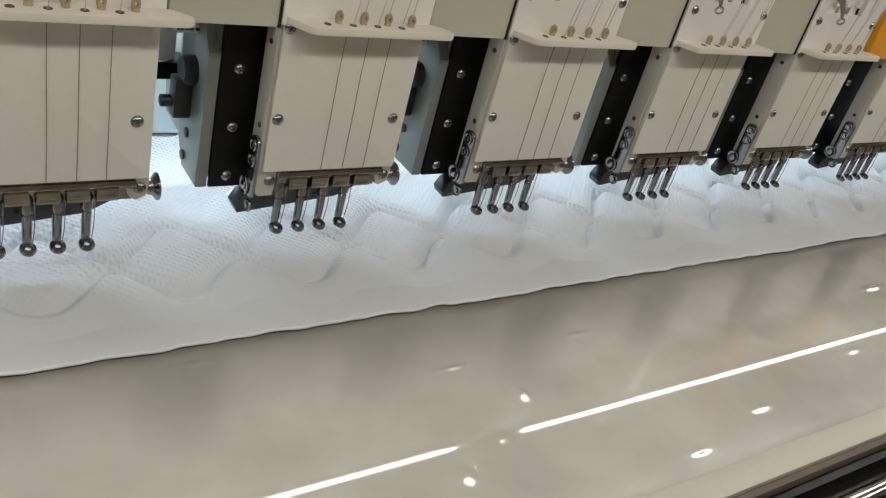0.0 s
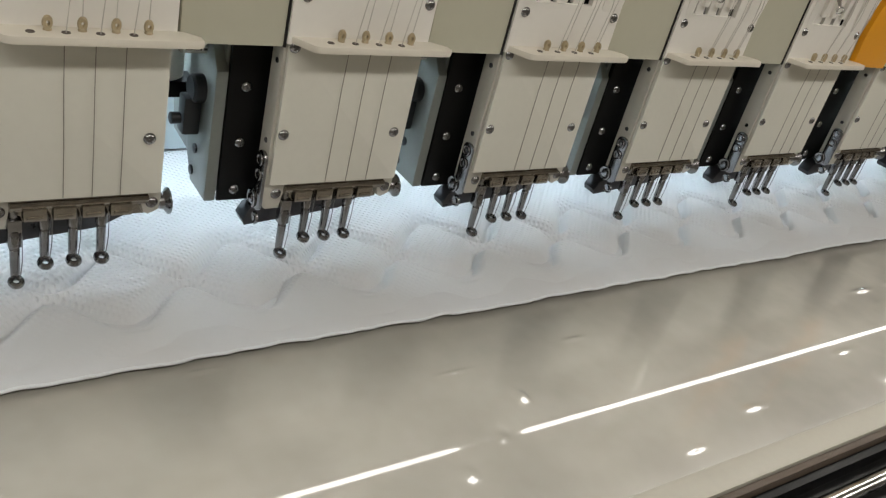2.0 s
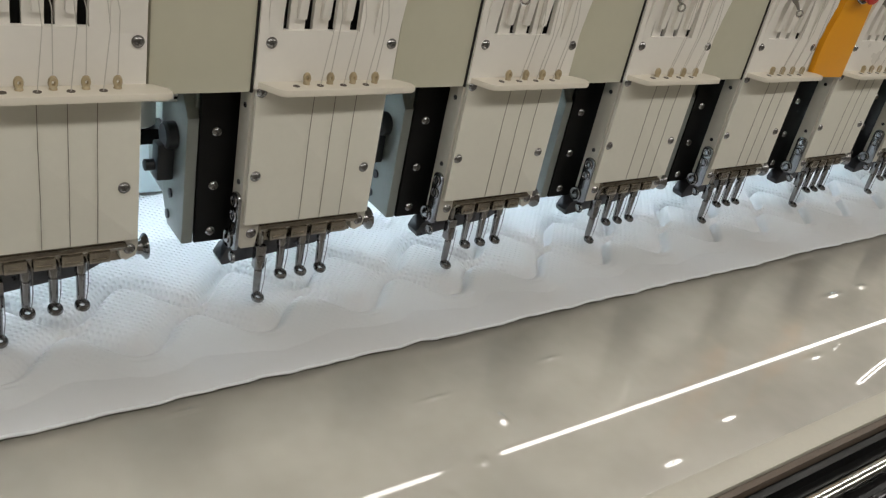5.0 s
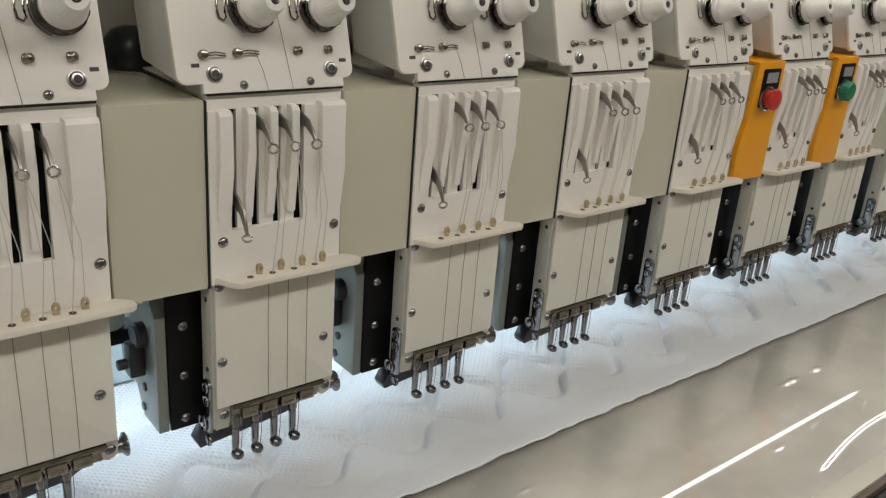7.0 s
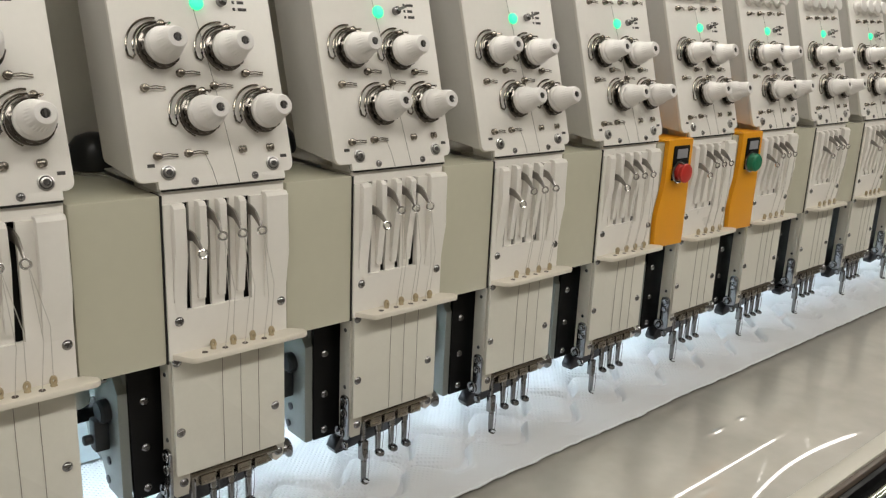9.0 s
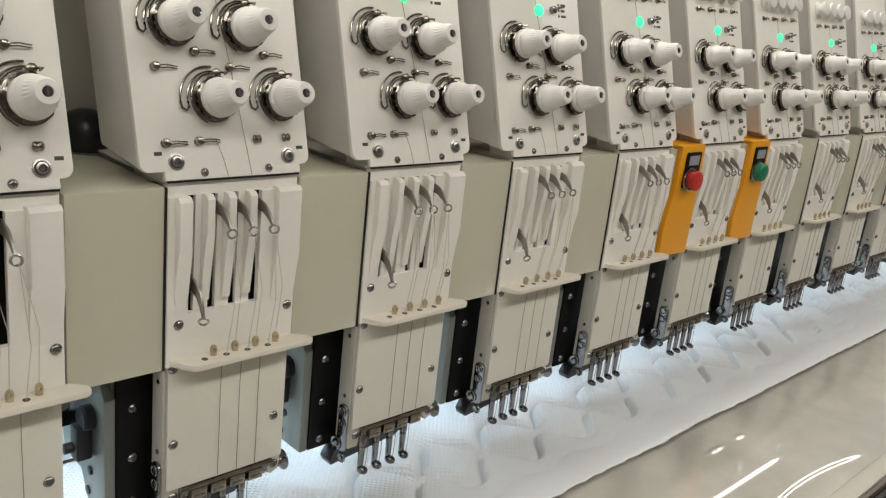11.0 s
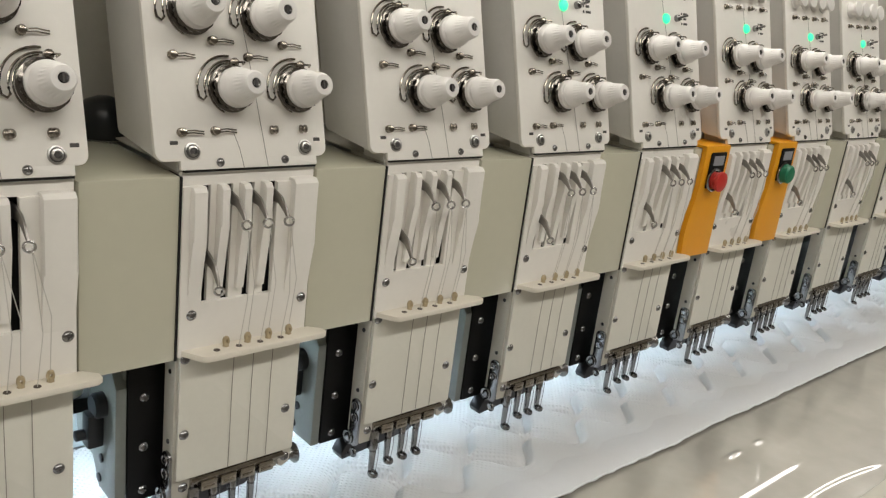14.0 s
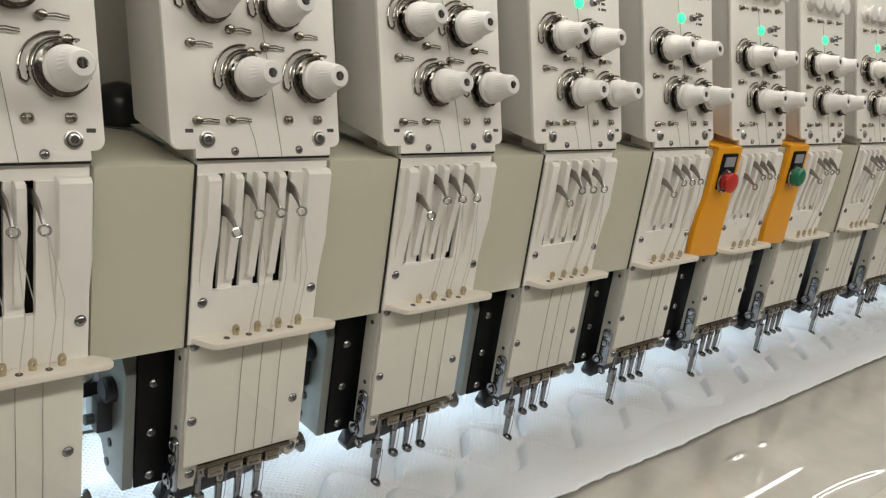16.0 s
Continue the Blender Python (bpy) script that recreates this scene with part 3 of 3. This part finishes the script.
    bm = B()
    lathe(bm, pose(-0.0490, 0.090, 1.002), [(0.010, 0), (0.0125, 0.002), (0.0125, 0.055)], 18)
    part("motor", bm, WHITE_SIDE, ob, "pale round motor can")
    part("led_lens", box(B(), -0.024, 0.018, 0.040, 0.100, 0.9425, 0.9470, 0.0008), LENS, ob, "lit cool white lamp under the arm")
    bm = B()
    box(bm, -0.066, -0.028, 0.080, 0.100, 0.990, 1.0015, 0.001)
    box(bm, -0.066, -0.060, 0.095, 0.110, 0.990, 1.062, 0.001)
    part("hanger", bm, BLACK, ob)
    return ob


# ---- tension box ----
LEAN_BACK = 16.0


def tension_box():
    ob = tagged(new("tension_box"), "white enamelled thread tension box with four knobs", "tension box", "row of tension boxes")
    m = pose(0, 0, 1.1905, -LEAN_BACK)
    TOP = 0.27
    # local frame: x along the row, z up the sloping front, -y outwards
    bm = B()
    slab(bm, rounded(-0.0245, 0.1010, 0.004, TOP, 0.006), 0.004, Matrix.Translation((0, 0.004, 0)) @ FRONT, 0.0012)
    slab(bm, rounded(-0.0085, 0.0925, -0.0018, 0.02, 0.001), 0.0036, Matrix.Translation((0, 0.0038, 0)) @ FRONT, 0.0005)
    face = part("face_plate", bm, WHITE, ob, "white enamelled face plate")
    face.matrix_basis = m
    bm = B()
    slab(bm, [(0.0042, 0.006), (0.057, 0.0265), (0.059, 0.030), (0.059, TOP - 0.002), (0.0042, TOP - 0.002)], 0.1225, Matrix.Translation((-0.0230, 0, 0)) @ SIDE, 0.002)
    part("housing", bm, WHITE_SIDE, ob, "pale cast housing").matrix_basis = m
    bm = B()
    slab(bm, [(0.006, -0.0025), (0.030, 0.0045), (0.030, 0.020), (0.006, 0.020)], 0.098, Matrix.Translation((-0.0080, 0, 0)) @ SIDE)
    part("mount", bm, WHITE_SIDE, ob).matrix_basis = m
    knobs = [(0.029, 0.0490), (0.0792, 0.0490), (0.0060, 0.0970), (0.0560, 0.0955)]
    for u, v in knobs:
        km = m @ Matrix.Translation((u, 0, v))
        k = part("tension_knob", B_knob, None, ob, "pale ribbed tension knob")
        k.matrix_basis = km
        put("disc", DISC, k, 0, 0, 0, label="chromed tension disc")
        put("spring", SPRING, k, 0, 0, 0, label="steel check spring wire")
        put("slot_screw", KNOB_TIP, k, 0, 0, 0, label="dark slotted screw end")
    hooks = [(-0.0081, 0.0695), (0.0196, 0.0796), (0.0440, 0.0700), (0.0708, 0.0790), (-0.0066, 0.0218), (0.0162, 0.0224), (0.0580, 0.0225), (0.0811, 0.0228)]
    hooks += [(-0.004 + 0.027 * i, 0.1525 + 0.0008 * i) for i in range(4)]
    for i, (u, v) in enumerate(hooks):
        g = part("thread_guide", GUIDE, None, ob, "small steel thread guide")
        g.matrix_basis = m @ Matrix.Translation((u, 0, v)) @ pose(0, 0, 0, 0, 0, 35 if i in (6, 7) else 0)
    for u, v in ((-0.0003, 0.0100), (0.0830, 0.0104)):
        bm = B()
        lathe(bm, FRONT, [(0.0054, 0), (0.0053, 0.0009), (0.0044, 0.0012), (0.0039, 0.0003), (0.0036, 0.0003), (0.0034, 0.0022), (0.0024, 0.0025), (0.0020, 0.0012), (0.0004, 0.0010)], 18)
        bolt = part("bolt", bm, BRIGHT, ob, "steel socket bolt in a washer")
        bolt.matrix_basis = m @ Matrix.Translation((u, 0, v))
        bm = B()
        lathe(bm, FRONT, [(0.0043, 0.0002), (0.0043, 0.0009), (0.0035, 0.0009), (0.0035, 0.0002)], 18)
        lathe(bm, FRONT, [(0.0019, 0.0006), (0.0019, 0.0020), (0.0003, 0.0020)], 6)
        part("recess", bm, INK, bolt)
    for u, v in ((0.0186, 0.0023), (0.0668, 0.0026)):
        part("screw", SMALL_SCREW, None, ob).matrix_basis = m @ Matrix.Translation((u, 0, v))
    for u, v in ((-0.0119, 0.0155), (0.0933, 0.0156)):
        part("slot_mark", box(B(), -0.0026, 0.0026, -0.0003, 0.0005, -0.0012, 0.0012), INK, ob).matrix_basis = m @ Matrix.Translation((u, 0, v))
    bm = B()
    lathe(bm, FRONT, [(0.0053, 0), (0.0051, 0.0018), (0.0038, 0.0032), (0.0015, 0.0037)], 18)
    part("signal_led", bm, LED, ob, "lit green signal lamp").matrix_basis = m @ Matrix.Translation((0.0405, 0, 0.1305))
    bm = B()
    lathe(bm, FRONT, [(0.0036, 0), (0.0034, 0.004), (0.002, 0.0046)], 14)
    tube(bm, [(0, -0.004, 0), (0.002, -0.013, 0.001)], 0.0013, 8)
    part("toggle_switch", bm, STEEL, ob, "small steel toggle switch").matrix_basis = m @ Matrix.Translation((0.060, 0, 0.1320))
    for i in range(3):
        part("print_bar", box(B(), 0, 0.007 - 0.0016 * (i == 1), -0.0003, 0.0003, -0.0011, 0.0011), INK, ob).matrix_basis = m @ Matrix.Translation((0.0735, 0, 0.1375 - 0.0052 * i))
        part("print_bar", box(B(), -0.002, 0.0, -0.0003, 0.0003, -0.0011, 0.0011), INK, ob).matrix_basis = m @ Matrix.Translation((0.0712, 0, 0.1375 - 0.0052 * i))
    for i in range(4):
        bm = B()
        lathe(bm, FRONT, [(0.0112, 0), (0.0112, 0.0015), (0.0075, 0.0035), (0.0075, 0.0080), (0.0105, 0.0105), (0.0098, 0.0125), (0.0040, 0.0130)], 20)
        part("guide_wheel", bm, KNOB, ob, "pale round thread wheel").matrix_basis = m @ Matrix.Translation((0.002 + 0.0255 * i, 0, 0.1745))
    for u0, v0, u1, v1 in ((0.0330, 0.155, 0.0530, -0.003), (0.028, 0.024, 0.0352, -0.003)):
        bm = B()
        tube(bm, [(u0, -0.0014, v0), ((u0 + u1) / 2 + 0.0012, -0.0008, (v0 + v1) / 2), (u1, -0.0008, v1)], 0.00019, 5)
        part("thread", bm, THREAD, ob, "thin grey thread").matrix_basis = m
    return ob


def knob_meshes():
    bm = B()
    n = 48
    rings = [(0.0122, 0.0085), (0.0128, 0.0096), (0.0129, 0.0126), (0.0108, 0.0136), (0.0108, 0.0148), (0.0121, 0.0164), (0.0114, 0.0192), (0.0100, 0.0214), (0.0091, 0.0262), (0.0080, 0.0335), (0.0067, 0.0355), (0.0032, 0.0357), (0.0030, 0.0342)]
    loops = []
    for j, (r, h) in enumerate(rings):
        flute = 0.0004 if 7 <= j <= 9 else 0.0
        loops.append([bm.verts.new(FRONT @ Vector(((r - flute * (i % 2)) * math.cos(2 * math.pi * i / n), (r - flute * (i % 2)) * math.sin(2 * math.pi * i / n), h))) for i in range(n)])
    for a, b in zip(loops, loops[1:]):
        for i in range(n):
            bm.faces.new((a[i], a[(i + 1) % n], b[(i + 1) % n], b[i]))
    bm.faces.new(loops[0][::-1])
    bm.faces.new(loops[-1])
    cap = mesh_of("knob_cap", bm, KNOB, 28)
    bm = B()
    n = 36
    rings = [(0.0085, 0), (0.0085, 0.0020), (0.0152, 0.0030), (0.0152, 0.0040), (0.0118, 0.0052), (0.0118, 0.0064), (0.0146, 0.0076), (0.0146, 0.0086), (0.0112, 0.0100), (0.0112, 0.0112)]
    loops = []
    for q, (rr, hh) in enumerate(rings):
        tooth = 0.0012 if q in (4, 5, 6, 7) else 0.0
        loops.append([bm.verts.new(FRONT @ Vector(((rr - tooth * (i % 3 == 0)) * math.cos(2 * math.pi * i / n), (rr - tooth * (i % 3 == 0)) * math.sin(2 * math.pi * i / n), hh))) for i in range(n)])
    for a, b in zip(loops, loops[1:]):
        for i in range(n):
            bm.faces.new((a[i], a[(i + 1) % n], b[(i + 1) % n], b[i]))
    bm.faces.new(loops[0][::-1])
    bm.faces.new(loops[-1])
    disc = mesh_of("disc", bm, DISC_STEEL, 20)
    bm = B()
    arc = [(a, 0.0212, -0.0015) for a in range(84, 200, 10)] + [(201, 0.0196, -0.002)] + [(a, 0.0180, -0.003) for a in range(196, 80, -10)]
    tube(bm, [(q * math.cos(radians(a)) - (q - 0.0165) * 0.3, y0, q * math.sin(radians(a))) for a, q, y0 in arc], 0.0008, 6)
    tube(bm, [(0.0166 * math.cos(radians(a)), -0.0045, 0.0166 * math.sin(radians(a))) for a in range(95, 250, 10)], 0.0006, 6)
    tube(bm, [(0.0058, -0.0015, 0.0178), (0.0085, -0.008, 0.0165), (0.0060, -0.010, 0.0150)], 0.0008, 6)
    lathe(bm, FRONT @ pose(0.0045, 0.0172, 0), [(0.0030, 0), (0.0030, 0.0030), (0.0018, 0.0038)], 12)
    spring = mesh_of("spring", bm, BRONZE)
    bm = B()
    lathe(bm, FRONT, [(0.0029, 0.0335), (0.0029, 0.0354), (0.0022, 0.0349), (0.0022, 0.0352), (0.001, 0.0352)], 14)
    n = len(bm.faces)
    box(bm, -0.0007, 0.0007, -0.0356, -0.0348, -0.0024, 0.0024)
    bm.faces.ensure_lookup_table()
    for f in bm.faces[n:]:
        f.material_index = 1
    tip = mesh_of("slot_screw", bm, STEEL)
    tip.materials.append(INK)
    bm = B()
    lathe(bm, FRONT, [(0.0030, 0), (0.0030, 0.0010), (0.0021, 0.0022), (0.0029, 0.0032), (0.0025, 0.0044), (0.0010, 0.0050)], 14)
    for dz in (0.0006, -0.0010):
        tube(bm, [(0.002, -0.0016, dz), (0.008, -0.0024, dz + 0.0005), (0.0110, -0.0020, dz), (0.0150, -0.0012, dz - 0.0003)], 0.00045, 6)
    guide = mesh_of("thread_guide", bm, BRONZE)
    return cap, disc, spring, tip, guide


B_knob, DISC, SPRING, KNOB_TIP, GUIDE = knob_meshes()


# ---- covers between the heads ----
def cover_box():
    ob = tagged(new("cover_box"), "glossy beige sheet steel cover between two sewing heads", "cover", "covers between the heads")
    bm = B()
    box(bm, 0.0945, 0.1575, 0.002, 0.149, 1.0570, 1.1845, 0.002)
    part("shell", bm, BEIGE, ob)
    # Black strips laid into the narrow gaps to draw their shade.
    bm = B()
    box(bm, 0.1572, 0.1586, 0.0014, 0.02, 1.0572, 1.1840)
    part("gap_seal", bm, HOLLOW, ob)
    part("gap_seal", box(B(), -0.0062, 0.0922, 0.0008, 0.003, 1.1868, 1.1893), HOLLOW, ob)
    bm = B()
    box(bm, 0.112, 0.142, 0.049, 0.060, 1.0335, 1.0565, 0.0008)
    part("inner_bracket", bm, CREAM_SIDE, ob)
    plate = part("rating_plate", box(B(), 0.1135, 0.1405, 0.0480, 0.0488, 1.0345, 1.0390), PALE, ob, "pale plate with small print")
    for px0, px1 in ((0.1148, 0.1190), (0.1198, 0.1250), (0.1262, 0.1285), (0.1295, 0.1360), (0.1370, 0.1395)):
        part("print_bar", box(B(), px0, px1, 0.0476, 0.0481, 1.0360, 1.0376), DARK_STEEL, plate)
    bm = B()
    lathe(bm, pose(0.1575, 0.127, 1.1846), [(0.018, 0), (0.0205, 0.006), (0.0205, 0.012), (0.018, 0.020), (0.013, 0.026), (0.005, 0.029)], 24)
    part("cap", bm, RUBBER, ob, "round black rubber cap")
    return ob


def orange_station(x, button_mat, colour):
    ob = tagged(new("control_bracket"), f"bright orange steel bracket with a {colour} push button", "control", "orange push-button brackets")
    ob.location = (x, 0, 0)
    bm = B()
    slab(bm, [(0.0985, 1.0600), (0.1565, 1.0590), (0.1575, 1.1880), (0.1070, 1.1880), (0.1070, 1.142), (0.1052, 1.130), (0.1020, 1.118), (0.0990, 1.107), (0.0972, 1.096), (0.0970, 1.085)], 0.006, Matrix.Translation((0, 0.0015, 0)) @ FRONT, 0.001)
    box(bm, 0.1070, 0.1575, -0.0040, 0.080, 1.1850, 1.1885, 0.001)
    box(bm, 0.1070, 0.1575, 0.0760, 0.080, 1.1885, 1.240, 0.001)
    part("bracket_plate", bm, ORANGE, ob)
    bm = B()
    slab(bm, rounded(0.118, 0.150, 1.140, 1.181, 0.002), 0.0012, Matrix.Translation((0, -0.0046, 0)) @ FRONT, 0.0003)
    part("label_frame", bm, BLACK, ob)
    part("label", box(B(), 0.124, 0.145, -0.0064, -0.0060, 1.166, 1.177), LABEL, ob, "grey label with small print")
    bm = B()
    lathe(bm, Matrix.Translation((0.129, -0.0058, 1.150)) @ FRONT, [(0.0095, 0), (0.0095, 0.006), (0.0080, 0.0075), (0.0080, 0.008), (0.0110, 0.0090), (0.0116, 0.0105), (0.0110, 0.0125), (0.0072, 0.0138), (0.0030, 0.0142)] if colour == "red" else [(0.0120, 0), (0.0120, 0.005), (0.0115, 0.006), (0.0115, 0.0105), (0.0095, 0.0125), (0.0040, 0.0130)], 28)
    part("push_button", bm, button_mat, ob, f"{colour} plastic push button")
    bm = B()
    torus(bm, Matrix.Translation((0.129, -0.0058, 1.150)) @ FRONT @ pose(0, 0, 0.002), 0.0122, 0.0016, 24, 8)
    part("collar", bm, STEEL, ob)
    return ob


HEADS = range(-2, 11)
head, tens, cover = sewing_head(), tension_box(), cover_box()
heads = []
for k in HEADS:
    m = pose(PITCH * k, 0, 0)
    heads.append(copy_thing(head, m) if k else head)
    if k:
        copy_thing(tens, m), copy_thing(cover, m)
orange_station(PITCH * 3, RED, "red")
orange_station(PITCH * 4, GREEN, "green")

# ---- what moves ----
# depth of the working foot every tenth of a second, 0 raised, 9 on the cloth
def stroke_table():
    s = ("0499049902991199218941795089517951696169"
         "6169616961696169617039714681840139950596"
         "0498156715961596159615961596190399229921"
         "9931897029832878339737733069525860398239"
         "9")
    return [int(c) / 9 for c in s]


CLOTH_ROWS = [(0, 0, 0.0), (0.5, -0.011, 0.002), (1, -0.025, 0.002), (1.5, -0.037, -0.003), (2, -0.046, -0.009), (2.5, -0.056, -0.013), (3, -0.069, -0.014), (3.5, -0.078, -0.010), (4.7, -0.102, 0.002), (6, -0.126, -0.008), (6.5, -0.137, -0.01), (7, -0.126, -0.01), (7.5, -0.115, -0.01), (8, -0.106, -0.008), (8.5, -0.098, -0.004), (9.7, -0.088, -0.011), (11, -0.080, -0.018), (11.5, -0.076, -0.018), (12, -0.066, -0.018), (12.5, -0.056, -0.018), (13, -0.046, -0.018), (13.5, -0.036, -0.014), (14, -0.030, -0.012), (14.5, -0.027, -0.013), (15, -0.030, -0.018), (15.5, -0.040, -0.018), (16, -0.050, -0.018)]
BORDER_ROWS = [(0, 0), (1, -0.001), (1.5, -0.0035), (2.5, -0.004), (3.5, -0.002), (6, -0.005), (7, -0.008), (8, 0.0), (8.5, 0.008), (11, -0.028), (12, -0.026), (13, -0.020), (14, -0.023), (16, -0.025)]


def motions():
    table_rows = stroke_table()
    walk(cloth, [(t, pose(x, y, CLOTH_Z)) for t, x, y in CLOTH_ROWS])
    walk(border, [(t, pose(0, y, 0.8865)) for t, y in BORDER_ROWS])
    for h in heads:
        feet = sorted((o for o in h.children if o.name.startswith("presser_foot")), key=lambda o: o.matrix_basis.translation.x)
        levers = sorted((o for o in h.children if o.name.startswith("take_up_lever")), key=lambda o: o.matrix_basis.translation.x)
        nx, s = NEEDLES[0], SLOTS[0]
        walk(feet[0], [(0.1 * i, pose(nx, 0, -0.0255 * d)) for i, d in enumerate(table_rows)])
        walk(levers[0], [(0.1 * i, pose(s + 0.001, -0.001, 1.150 - 0.040 * (1 - d), 34 * (1 - d) - 10, 0, 0)) for i, d in enumerate(table_rows)])


motions()
